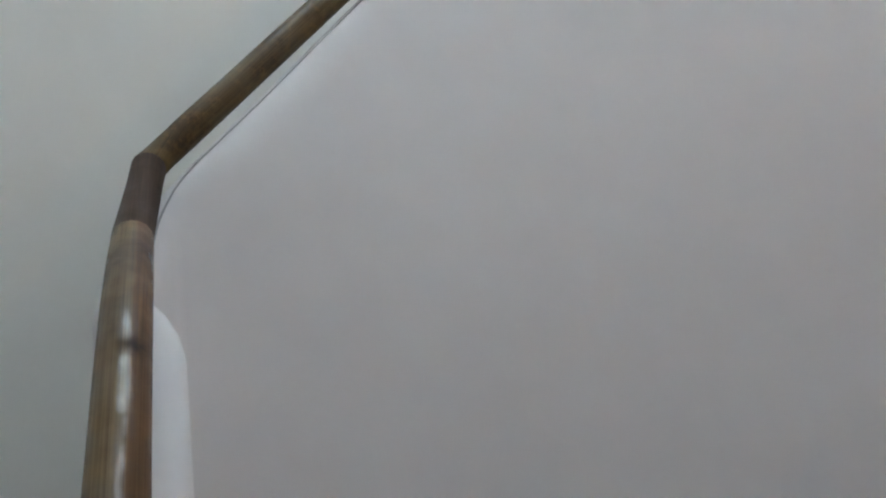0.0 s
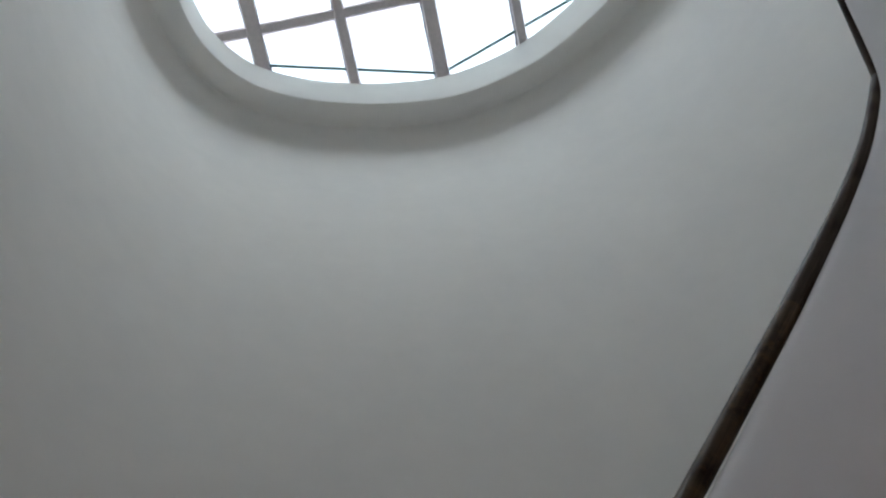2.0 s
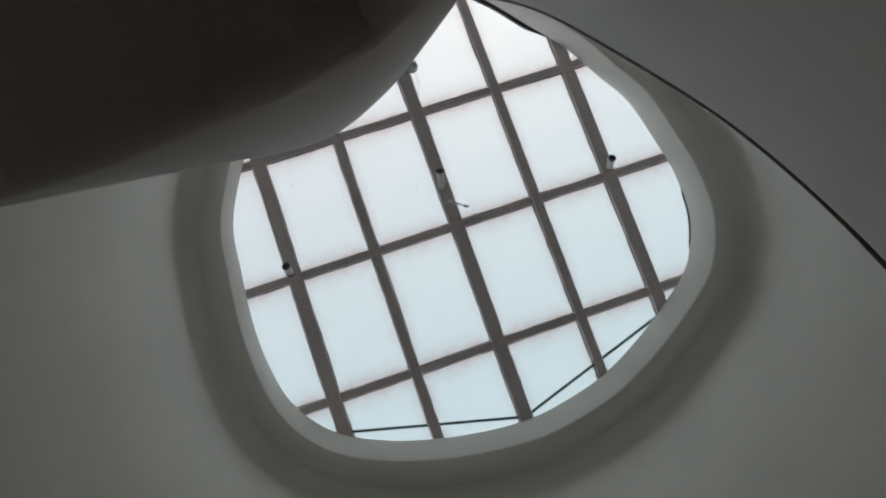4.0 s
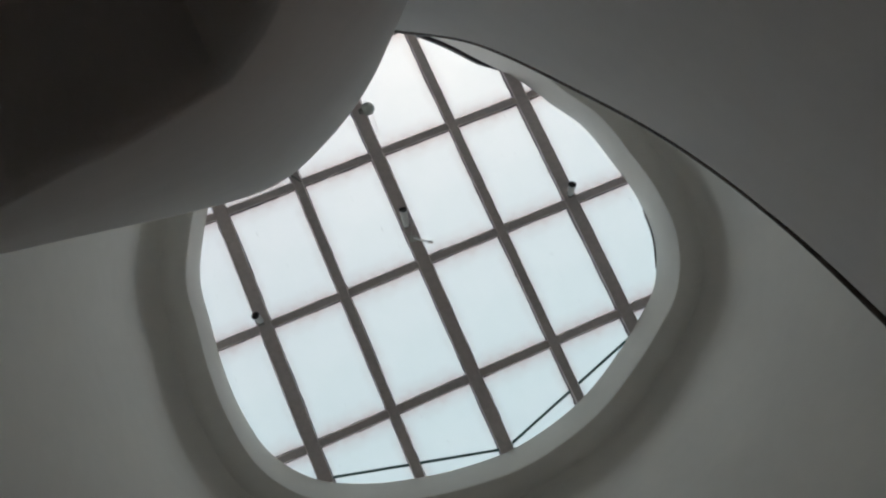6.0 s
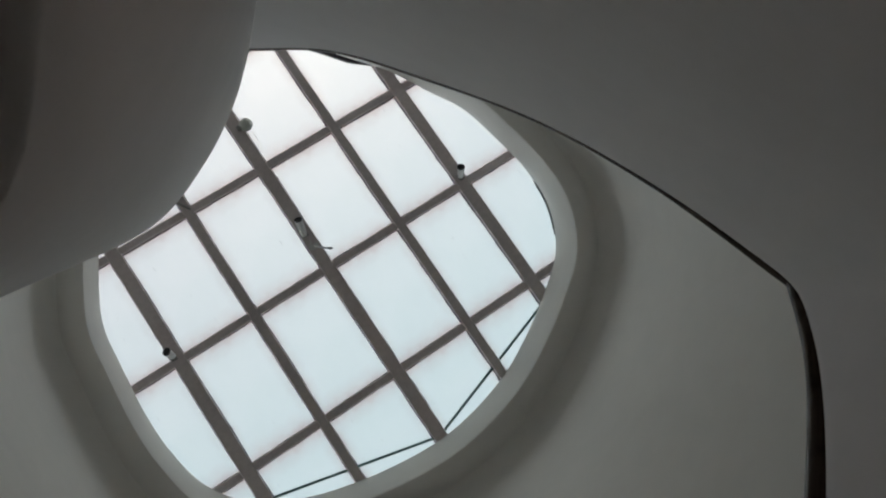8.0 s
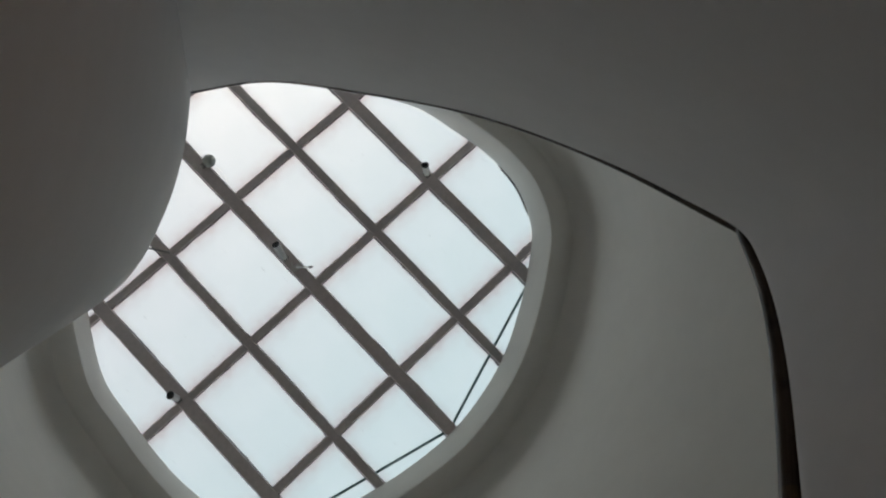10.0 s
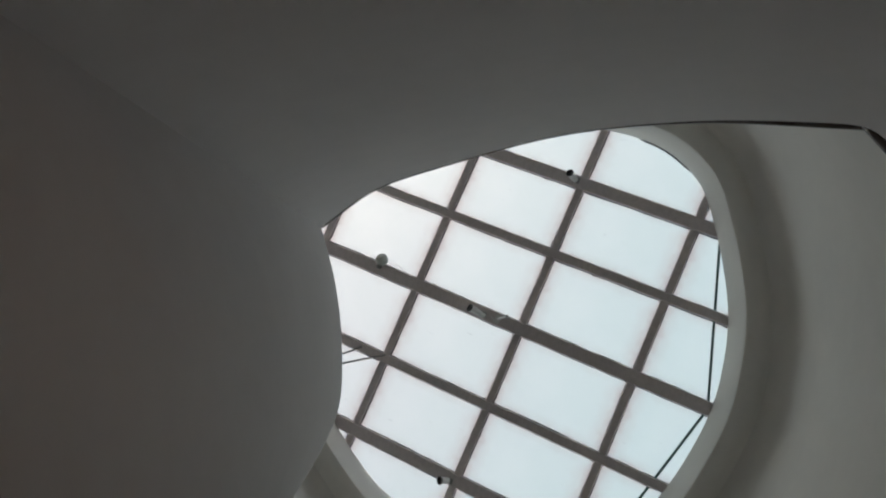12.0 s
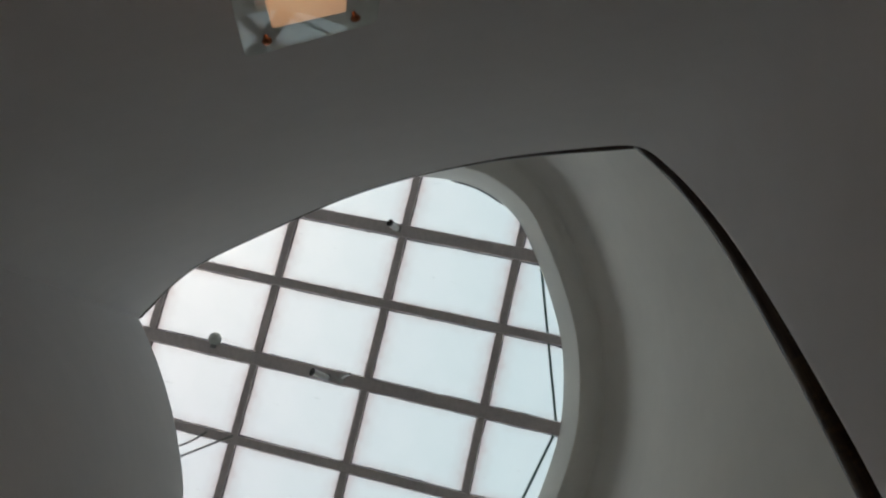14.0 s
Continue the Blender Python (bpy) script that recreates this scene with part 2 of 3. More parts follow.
def lit_shade(name):
    """Amber glass lit from behind, brightest round the bulb and fading towards its rim."""
    m, nt, b = mat(name)
    b.inputs["Base Color"].default_value = (0.40, 0.24, 0.13, 1)
    b.inputs["Roughness"].default_value = 0.3
    tc = nt.nodes.new("ShaderNodeTexCoord")
    far = nt.nodes.new("ShaderNodeVectorMath")
    far.operation = "DISTANCE"
    far.inputs[1].default_value = (0.0, -0.06, -0.017)
    taller = node(nt, "ShaderNodeMapping", Scale=(1.15, 0.6, 1.0))
    nt.links.new(tc.outputs["Object"], taller.inputs["Vector"])
    nt.links.new(taller.outputs["Vector"], far.inputs[0])
    rp = nt.nodes.new("ShaderNodeValToRGB")
    rp.color_ramp.interpolation = "EASE"
    rp.color_ramp.elements[0].position = 0.016
    rp.color_ramp.elements[0].color = (1, 1, 1, 1)
    rp.color_ramp.elements[1].position = 0.26
    rp.color_ramp.elements[1].color = (0.0133, 0.0133, 0.0133, 1)
    for at, level in ((0.03, 0.3), (0.058, 0.03)):
        e = rp.color_ramp.elements.new(at)
        e.color = (level, level, level, 1)
    nt.links.new(far.outputs["Value"], rp.inputs["Fac"])
    up = nt.nodes.new("ShaderNodeMath")
    up.operation = "MULTIPLY"
    up.inputs[1].default_value = 16.0
    nt.links.new(rp.outputs["Color"], up.inputs[0])
    hue = nt.nodes.new("ShaderNodeValToRGB")
    hue.color_ramp.elements[0].position = 0.02
    hue.color_ramp.elements[0].color = (1.0, 0.58, 0.3, 1)
    pale = hue.color_ramp.elements.new(0.036)
    pale.color = (1.0, 0.85, 0.65, 1)
    hue.color_ramp.elements[1].position = 0.12
    hue.color_ramp.elements[1].color = (1.0, 0.5, 0.25, 1)
    nt.links.new(far.outputs["Value"], hue.inputs["Fac"])
    nt.links.new(hue.outputs["Color"], b.inputs["Emission Color"])
    nt.links.new(up.outputs[0], b.inputs["Emission Strength"])
    return m


M_OUTER = plaster("cream_painted_plaster", (0.875, 0.842, 0.79))
M_INNER = plaster("white_painted_plaster", (0.895, 0.864, 0.86), grain=0.4)
M_FLOOR = plaster("brownish_stone_floor", (0.30, 0.265, 0.245), 0.6, 0.3)
M_GROUND = plaster("pale_paving", (0.36, 0.35, 0.33), 0.8, 0.3)
M_STEEL = plain("grey_brown_painted_steel", (0.69, 0.615, 0.61), 0.55, 0.0, 0.15, 30)
M_DARK = plain("dark_sheet_metal", (0.045, 0.04, 0.04), 0.5, 0.0, 0.1, 20)
M_SEAL = plain("old_brown_grey_sealant", (0.2, 0.17, 0.165), 0.7, 0.0, 0.3, 40)
M_EDGE = plain("green_glass_edge", (0.05, 0.13, 0.11), 0.3)
M_WOOD = wood("varnished_brown_wood", (0.085, 0.054, 0.022), (0.225, 0.152, 0.062), 0.5, 0.5, 0.2, fleck=0.4)
# rail wood again, with the shade of the higher lengths put into its colour
M_TOP_SHADED = wood("shaded_brown_wood", (0.045, 0.03, 0.022), (0.10, 0.068, 0.05), 0.5, 0.3, 0.2)
M_MID_SHADED = wood("brown_wood", (0.06, 0.039, 0.024), (0.145, 0.097, 0.055), 0.5, 0.35, 0.2, fleck=0.2)
M_FOOT = wood("pale_worn_wood", (0.135, 0.088, 0.042), (0.28, 0.19, 0.09), 0.5, 0.65, 0.15, flank=(0.74, 0.52, 0.36), knot=(0.51, 0.15), fleck=0.12)
M_ELBOW = wood("dark_red_brown_wood", (0.038, 0.021, 0.012), (0.08, 0.045, 0.029), 0.6, 0.0, 0.1)
M_GLASS = roof_glass()
M_COPPER = plain("copper_knob", (0.55, 0.22, 0.12), 0.25, 1.0)
M_BLACK = plain("black_plastic", (0.02, 0.02, 0.02), 0.4)
M_GLOBE = plain("grey_green_shade", (0.58, 0.61, 0.57), 0.4)
M_GREYM = plain("grey_lamp_metal", (0.32, 0.31, 0.30), 0.45, 0.3)
M_SHADE_LINE = plain("grey_shade_line", (0.42, 0.41, 0.41), 0.6)
M_WHITEM = plain("white_lamp_metal", (0.78, 0.77, 0.75), 0.45)
M_AMBER = lit_shade("lit_amber_glass")
M_BULB = glowing("lit_bulb", (1.0, 0.88, 0.72), 9.0)
M_PLATE = clear_glass("clear_plate_glass", (0.93, 0.97, 0.95))


# ---- building blocks ----
def part(name, bm, material, parent=None, label="", smooth=False):
    me = bpy.data.meshes.new(name)
    bmesh.ops.recalc_face_normals(bm, faces=bm.faces[:])
    bm.to_mesh(me)
    bm.free()
    me.materials.append(material)
    if smooth:
        for p in me.polygons:
            p.use_smooth = True
        me.set_sharp_from_angle(angle=radians(42))
    ob = new(name, me)
    if parent is not None:
        ob.parent = parent
    if label:
        tagged(ob, label)
    return ob


def spline(points, n=8, closed=False):
    """A smooth curve through the points, n steps from one to the next."""
    p = [Vector(q) for q in points]
    e = [p[-1], *p, p[0], p[1]] if closed else [2 * p[0] - p[1], *p, 2 * p[-1] - p[-2]]
    out = []
    for i in range(1, len(e) - 2):
        a, b, c, d = e[i - 1:i + 3]
        for k in range(n):
            s = k / n
            out.append(0.5 * (2 * b + (c - a) * s + (2 * a - 5 * b + 4 * c - d) * s * s + (3 * b - a - 3 * c + d) * s ** 3))
    if not closed:
        out.append(p[-1])
    return out


def sideways(path, closed=False):
    """Level unit normals to the left of a path."""
    out, n = [], len(path)
    for i in range(n):
        a = path[(i - 1) % n] if closed or i else path[0]
        b = path[(i + 1) % n] if closed or i < n - 1 else path[-1]
        d = (b - a)
        d.z = 0
        d.normalize()
        out.append(Vector((-d.y, d.x, 0)))
    return out


def skin(bm, rings, closed_path=False, closed_ring=True, caps=True):
    vs = [[bm.verts.new(v) for v in r] for r in rings]
    n, m = len(vs), len(vs[0])
    for i in range(n if closed_path else n - 1):
        a, b = vs[i], vs[(i + 1) % n]
        for j in range(m if closed_ring else m - 1):
            bm.faces.new((a[j], a[(j + 1) % m], b[(j + 1) % m], b[j]))
    if caps and not closed_path and closed_ring:
        bm.faces.new(vs[0])
        bm.faces.new(list(reversed(vs[-1])))
    return vs


def tube(path, radius, sides=16, first=0, last=None):
    """A round bar along a path, or a stretch of it, mitred at its corners, with UVs along its length."""
    bm = bmesh.new()
    rings, n = [], len(path)
    radius = radius if isinstance(radius, list) else [radius] * n
    for i, p in enumerate(path):
        a = path[max(0, i - 1)]
        b = path[min(n - 1, i + 1)]
        d1 = (p - a).normalized() if i else (b - p).normalized()
        d2 = (b - p).normalized() if i < n - 1 else d1
        d = (d1 + d2).normalized()
        stretch = 1 / max(0.5, math.sqrt(max(0.0, (1 + d1.dot(d2)) / 2)))
        side = d.cross(Vector((0, 0, 1)))
        side = side.normalized() if side.length > 1e-3 else Vector((1, 0, 0))
        up = side.cross(d).normalized()
        rings.append([p + side * math.cos(t) * radius[i] * stretch + up * math.sin(t) * radius[i]
                      for t in (2 * math.pi * k / sides for k in range(sides))])
    last = n - 1 if last is None else last
    path, rings = path[first:last + 1], rings[first:last + 1]
    vs = skin(bm, rings)
    uv = bm.loops.layers.uv.new("UVMap")
    index = {}
    length = 0.0
    for i, r in enumerate(vs):
        if i:
            length += (path[i] - path[i - 1]).length
        for j, v in enumerate(r):
            index[v] = (length, j / sides)
    for f in bm.faces:
        wraps = max(index[v][1] for v in f.verts) > 0.8
        for lp in f.loops:
            u, v = index[lp.vert]
            lp[uv].uv = (u, 1.0 if wraps and v == 0 else v)
    return bm


def beam(a, b, width, depth, up, round_=0.006):
    """A bevelled square bar from a to b: depth along up from its under side."""
    bm = bmesh.new()
    d = (b - a).normalized()
    side = d.cross(up).normalized()
    r = round_
    w = width / 2
    prof = [(-w + r, 0), (w - r, 0), (w, r), (w, depth - r), (w - r, depth), (-w + r, depth), (-w, depth - r), (-w, r)]
    skin(bm, [[q + side * x + up * y for x, y in prof] for q in (a, b)])
    return bm


def box(size, centre=(0, 0, 0), bevel=0.0, m=None):
    bm = bmesh.new()
    bmesh.ops.create_cube(bm, size=1)
    bmesh.ops.scale(bm, vec=size, verts=bm.verts[:])
    if bevel:
        bmesh.ops.bevel(bm, geom=bm.edges[:], offset=bevel, segments=2, affect="EDGES")
    bmesh.ops.translate(bm, vec=centre, verts=bm.verts[:])
    if m is not None:
        bmesh.ops.transform(bm, matrix=m, verts=bm.verts[:])
    return bm


def turned(profile, sides=20, m=None):
    """A turned body from (radius, height) pairs."""
    bm = bmesh.new()
    rings = [[Vector((max(r, 1e-4) * math.cos(t), max(r, 1e-4) * math.sin(t), z)) for t in (2 * math.pi * k / sides for k in range(sides))]
             for r, z in profile]
    skin(bm, rings)
    if m is not None:
        bmesh.ops.transform(bm, matrix=m, verts=bm.verts[:])
    return bm


# ---- the sloping plane of the roof glazing: gx across, gy down the slope ----
def roof(gx, gy, drop=0.0):
    return Vector((0.9988 * gx + 0.006 * gy - 0.3607, 0.006 * gx + 0.9702 * gy + 1.802, 8.757 + 0.0485 * gx - 0.2423 * gy - drop))


ROOF_UP = Vector((-0.0485, 0.2423, 0.969))
OPENING = [(-1.78, -0.20), (-1.74, -0.55), (-1.60, -0.88), (-1.38, -1.25), (-1.0, -1.7), (-0.5, -2.08), (0.05, -2.3), (0.55, -2.12),
           (0.9, -1.83), (1.18, -1.49), (1.42, -1.19), (1.60, -0.86), (1.765, -0.56), (1.85, -0.2), (1.91, 0.18), (1.885, 0.57),
           (1.705, 0.93), (1.395, 1.18), (1.06, 1.385), (0.72, 1.545), (0.36, 1.64), (0.0, 1.68), (-0.37, 1.65), (-0.73, 1.58),
           (-1.11, 1.46), (-1.47, 1.26), (-1.71, 0.94), (-1.80, 0.54), (-1.81, 0.16)]
rim = spline([roof(x, y) for x, y in OPENING], 6, closed=True)
rim_out = [-n for n in sideways(rim, closed=True)]
if (rim[0] + rim_out[0] * 0.1 - Vector((-0.4, 1.8, 8))).length < (rim[0] - Vector((-0.4, 1.8, 8))).length:
    rim_out = [-n for n in rim_out]

# ---- large structure ----
LEDGE, REVEAL, COVE, COVE_DOWN = 0.235, 0.45, 0.135, 0.22
RISE = 0.055
profile = [(0.0, 0.0), (0.025, REVEAL - 0.03), (0.033, REVEAL - 0.008), (0.05, REVEAL), (0.09, REVEAL + 0.007), (0.13, REVEAL + 0.006), (0.17, REVEAL - 0.008), (0.205, REVEAL - 0.032), (LEDGE, REVEAL - RISE)]
profile += [(LEDGE + COVE * math.sin(a), REVEAL - RISE + COVE_DOWN * (1 - math.cos(a))) for a in (math.pi / 2 * k / 12 for k in range(1, 13))]
WALL_AT = profile[-1][0]
profile += [(WALL_AT + 0.2, profile[-1][1]), (WALL_AT + 0.2, 0.0)]
bm = bmesh.new()
skin(bm, [[p + o * x - Vector((0, 0, d)) for x, d in profile] for p, o in zip(rim, rim_out)], closed_path=True)
ceiling = tagged(part("ceiling", bm, M_OUTER, smooth=True), "pale plastered ceiling ledge round a rounded skylight opening", "ceiling", kind="structure")

bm = bmesh.new()
rings = []
for p, o in zip(rim, rim_out):
    a, b = p + o * WALL_AT, p + o * (WALL_AT + 0.2)
    top = p.z - REVEAL + RISE - COVE_DOWN
    rings.append([Vector((a.x, a.y, top)), Vector((b.x, b.y, top)), Vector((b.x, b.y, -0.1)), Vector((a.x, a.y, -0.1))])
skin(bm, rings, closed_path=True)
wall_outer = tagged(part("wall_outer", bm, M_OUTER, smooth=True), "tall curved cream plaster wall of the stairwell", "wall", kind="structure")
bm = bmesh.new()
bmesh.ops.create_circle(bm, cap_ends=True, segments=64, radius=400.0)
bmesh.ops.translate(bm, vec=(0, 0, -0.12), verts=bm.verts[:])
ground = tagged(part("ground", bm, M_GROUND), "pale paving outside the stairwell", "ground", kind="structure")

bm = bmesh.new()
bm.faces.new([bm.verts.new((p.x + o.x * WALL_AT, p.y + o.y * WALL_AT, 0.0)) for p, o in zip(rim, rim_out)])
floor = tagged(part("floor", bm, M_FLOOR), "brownish stone floor at the foot of the stairwell", "floor", kind="structure")

# the line of the handrail, from its foot up to the landing corner
RAIL_FOOT = [(-1.436, 2.15, 1.24), (-1.436, 2.329, 1.506), (-1.434, 2.53, 1.775), (-1.438, 2.76, 1.958), (-1.426, 3.273, 2.354)]
RAIL_MID = [(-1.426, 3.273, 2.354), (-0.662, 3.364, 3.186), (-0.098, 3.245, 3.695), (0.471, 3.032, 4.174), (0.765, 2.865, 4.43), (0.985, 2.705, 4.70)]
RAIL_TOP = [(0.985, 2.705, 4.70), (0.868, 2.13, 5.067), (0.665, 1.606, 5.375), (0.382, 1.134, 5.678), (0.11, 0.73, 6.002), (-0.202, 0.447, 6.349)]
PARAPET = [(-0.202, 0.447, 6.349), (-0.475, 0.731, 6.073), (-0.779, 0.942, 5.915), (-1.124, 1.063, 5.888), (-1.582, 1.028, 5.84),
           (-2.022, 0.942, 5.793), (-2.477, 0.85, 5.746), (-2.917, 0.797, 5.708)]
RAIL_R, THICK = 0.034, 0.11


def ribbon(path, tops, bottoms, thick, r, shifts=None, eases=None):
    """A wall along a path, with a rounded top; its middle line may lie to the right of the path."""
    bm = bmesh.new()
    rings = []
    edge_round = r
    for p, s, t, b, th, shift, ease in zip(path, sideways(path), tops, bottoms, thick, shifts or [0.0] * len(path), eases or [1.6] * len(path)):
        h = th / 2
        r = edge_round or h - 0.005
        p = p - s * shift
        e = ease * r
        prof = [(-h, b), (-h, t - e)]
        prof += [(-h + r - r * math.cos(a), t - e + e * math.sin(a)) for a in (math.pi / 2 * k / 7 for k in range(1, 8))]
        prof += [(h - r + r * math.sin(a), t - e + e * math.cos(a)) for a in (math.pi / 2 * k / 7 for k in range(1, 8))]
        prof += [(h, b)]
        rings.append([Vector((p.x + s.x * x, p.y + s.y * x, z)) for x, z in prof])
    skin(bm, rings)
    return bm


def relaxed(path, rounds):
    """A path with its corners eased, its ends kept."""
    path = [p.copy() for p in path]
    for _ in range(rounds):
        path = [path[0]] + [(path[i - 1] + 2 * path[i] + path[i + 1]) / 4 for i in range(1, len(path) - 1)] + [path[-1]]
    return path


def even(path, step):
    """The path cut into equal steps."""
    out, left = [path[0].copy()], step
    for a, b in zip(path[:-1], path[1:]):
        d, gone = (b - a).length, 0.0
        while d - gone >= left:
            gone += left
            out.append(a + (b - a) * (gone / d))
            left = step
        left -= d - gone
    if (out[-1] - path[-1]).length > step * 0.3:
        out.append(path[-1].copy())
    return out


foot = relaxed(spline(RAIL_FOOT[:4], 6), 4)
elbow = [Vector(RAIL_FOOT[3]), Vector(RAIL_FOOT[4])]
middle, upper = relaxed(spline(RAIL_MID, 10), 10), spline(RAIL_TOP, 8)
rail_line = foot[:-1] + elbow[:-1] + middle[:-1] + upper


def along(keys, z):
    """A value between (height, value) keys."""
    for (z0, a), (z1, b) in zip(keys[:-1], keys[1:]):
        if z < z1:
            return a + (b - a) * max(0.0, (z - z0) / (z1 - z0))
    return keys[-1][1]


def drop_at(z):
    """How far the wall's top lies under the rail's middle: widest at the elbow."""
    return RAIL_R + along(((1.6, 0.045), (1.88, 0.03), (2.05, 0.09), (2.3, 0.07), (2.45, 0.06), (2.65, 0.055), (3.2, 0.03), (3.7, 0.02), (4.2, 0.0), (4.55, -0.025), (4.75, -0.035), (5.2, -0.025), (6.4, -0.012)), z)


wall_line = relaxed(even(rail_line, 0.05), 5)


def lean_at(z):
    """How far the wall stands inside the rail: well inside at the foot, hidden behind the rail at the elbow."""
    return along(((1.0, 0.028), (1.82, 0.026), (1.95, -0.018), (2.1, -0.028), (2.2, -0.014), (2.4, -0.008), (3.0, -0.03), (4.2, -0.030), (4.75, -0.027), (5.15, -0.013), (7.0, -0.011)), z)


def thick_at(z):
    """The wall is stouter at its foot and half way up."""
    return along(((1.0, 0.10), (1.82, 0.093), (1.95, 0.09), (2.3, 0.105), (2.7, 0.14), (3.2, 0.15), (4.6, THICK), (7.0, THICK)), z)


def ease_at(z):
    """How drawn out the rounding of the wall's top is: broad and soft along the lower flight."""
    return along(((1.0, 1.6), (1.8, 1.0), (2.2, 1.6), (2.6, 2.5), (3.4, 2.3), (4.2, 1.6), (7.0, 1.6)), z)


stair_wall = tagged(part("wall_stair", ribbon(wall_line, [p.z - drop_at(p.z) for p in wall_line], [0.0] * len(wall_line), [thick_at(p.z) for p in wall_line], None, [lean_at(p.z) for p in wall_line], [ease_at(p.z) for p in wall_line]), M_INNER, smooth=True),
                    "white plastered solid stair balustrade with a rounded top", "wall", kind="structure")

# an added strip draws the shade line on the wall's shoulder below the elbow
shade_line, shade_line_r = [], []
for p, s_ in zip(wall_line, sideways(wall_line)):
    if 2.14 < p.z < 3.2:
        h, top, a = thick_at(p.z) / 2, p.z - drop_at(p.z), radians(59)
        r = h - 0.005
        e = ease_at(p.z) * r
        at = p - s_ * (lean_at(p.z) + h - r + r * math.cos(a))
        shade_line.append(Vector((at.x, at.y, top - e + e * math.sin(a))))
        shade_line_r.append(along(((2.1, 0.003), (2.35, 0.0026), (2.7, 0.0018), (3.2, 0.0012)), p.z))
part("shaded_edge", tube(shade_line, shade_line_r, 8), M_SHADE_LINE, stair_wall, "thin grey line standing in for shade along the wall's edge", smooth=True)


def back_at(x, most):
    """How far back the landing reaches at x: into the middle of the outer wall."""
    ring = [p + o * (WALL_AT + 0.1) for p, o in zip(rim, rim_out)]
    for a, b in zip(ring, ring[1:] + ring[:1]):
        if (a.x - x) * (b.x - x) <= 0 and a.x != b.x and a.y < 1.2:
            return min(most, a.y + (b.y - a.y) * (x - a.x) / (b.x - a.x))
    return most


edge = [p for p in spline(PARAPET, 8) if p.x > -2.45]
bm = bmesh.new()
rings = []
for p, s_ in zip(edge, sideways(edge)):
    at_foot = p.x - s_.x * 0.25
    # the face leans in towards its foot, whose edge climbs with the stair above it
    h, r, foot_r, t, b, lean = THICK / 2, 0.05, 0.03, p.z - 0.008, max(1.7, 2.54 + 0.8 * max(0.0, -1.2 - at_foot) - 2.0 * max(0.0, at_foot + 0.95)), 0.24
    prof = [(-h - lean + foot_r - foot_r * math.cos(a), b + foot_r - foot_r * math.sin(a)) for a in (math.pi / 2 * k / 4 for k in range(4, -1, -1))]
    prof += [(-h - lean * (1 - k / 6), b + foot_r + (t - r - b - foot_r) * k / 6) for k in range(1, 7)]
    prof += [(-h + r - r * math.cos(a), t - r + r * math.sin(a)) for a in (math.pi / 2 * k / 5 for k in range(1, 6))]
    prof += [(h - r + r * math.sin(a), t - r + r * math.cos(a)) for a in (math.pi / 2 * k / 5 for k in range(1, 6))]
    prof += [(h, b + 0.4)]
    ring = [Vector((p.x + s_.x * (x + 0.045), p.y + s_.y * (x + 0.045), z)) for x, z in prof]
    back = back_at(p.x, p.y - 0.4)
    rings.append(ring + [Vector((p.x, back, b + 0.4)), Vector((p.x, back, b))])
skin(bm, rings)
landing_wall = tagged(part("wall_landing", bm, M_INNER, smooth=True), "curved white plaster parapet and shaded underside of the upper landing", "wall", kind="structure")

end = [Vector((-0.2, 0.42, 0)), Vector((-0.25, -0.2, 0)), Vector((-0.3, -0.86, 0))]
back_wall = tagged(part("wall_under_landing", ribbon(end, [6.2] * 3, [0.0] * 3, [0.14] * 3, 0.02), M_INNER), "plain plaster wall below the landing", "wall", kind="structure")

# ---- the roof glazing ----
skylight = tagged(new("skylight"), "sloping roof glazing of milky panes on grey-brown steel bars", "skylight", kind="structure")
A, B = 0.70, 1.0316


def bar_at(i):
    """Where the i-th rafter lies across the roof: they are set a little unevenly."""
    return i * A + {-2: 0.009, -1: -0.01, 0: 0.004, 1: 0.014, 2: -0.02}.get(i, 0.0)


for i in range(-3, 4):
    thick = i % 2 == 0
    at = bar_at(i)
    w, d = (0.112, 0.052) if thick else (0.08, 0.052)
    part("rafter", beam(roof(at, -3.2), roof(at, 2.6), w, d, ROOF_UP), M_STEEL, skylight)
for j in range(-3, 3):
    part("purlin", beam(roof(-2.6, j * B) + ROOF_UP * 0.016, roof(2.6, j * B) + ROOF_UP * 0.016, 0.068, 0.036, ROOF_UP), M_STEEL, skylight)
for i in range(-3, 3):
    for j in range(-3, 3):
        x0, x1 = bar_at(i), bar_at(i + 1)
        bm = box((x1 - x0 - 0.004, B - 0.004, 0.008))
        pane = part("glass_pane", bm, M_GLASS, skylight)
        c = roof((x0 + x1) / 2, (j + 0.5) * B) + ROOF_UP * 0.0565
        x, y = (roof(1, 0) - roof(0, 0)).normalized(), (roof(0, 1) - roof(0, 0)).normalized()
        pane.rotation_euler = Matrix((x, y, ROOF_UP)).transposed().to_euler()
        pane.location = c


def sealant(a, b, side, width):
    """A bead of old sealant squeezed out where a bar meets the glass, uneven along its length."""
    d = (b - a).normalized()
    n = int((b - a).length / 0.03)
    bm = bmesh.new()
    rings, w = [], width
    for k in range(n + 1):
        w = max(0.003, min(0.02, w + rnd.uniform(-0.0022, 0.0022) + (width - w) * 0.12))
        bulge = rnd.choice((0.004, 0.007)) if rnd.random() < 0.012 else 0.0
        p = a + (b - a) * (k / n) + ROOF_UP * 0.026
        rings.append([p - side * 0.01, p + side * 0.0015, p + side * (w + bulge) + ROOF_UP * 0.026, p - side * 0.01 + ROOF_UP * 0.026])
    skin(bm, rings)
    return part("sealant", bm, M_SEAL, skylight)


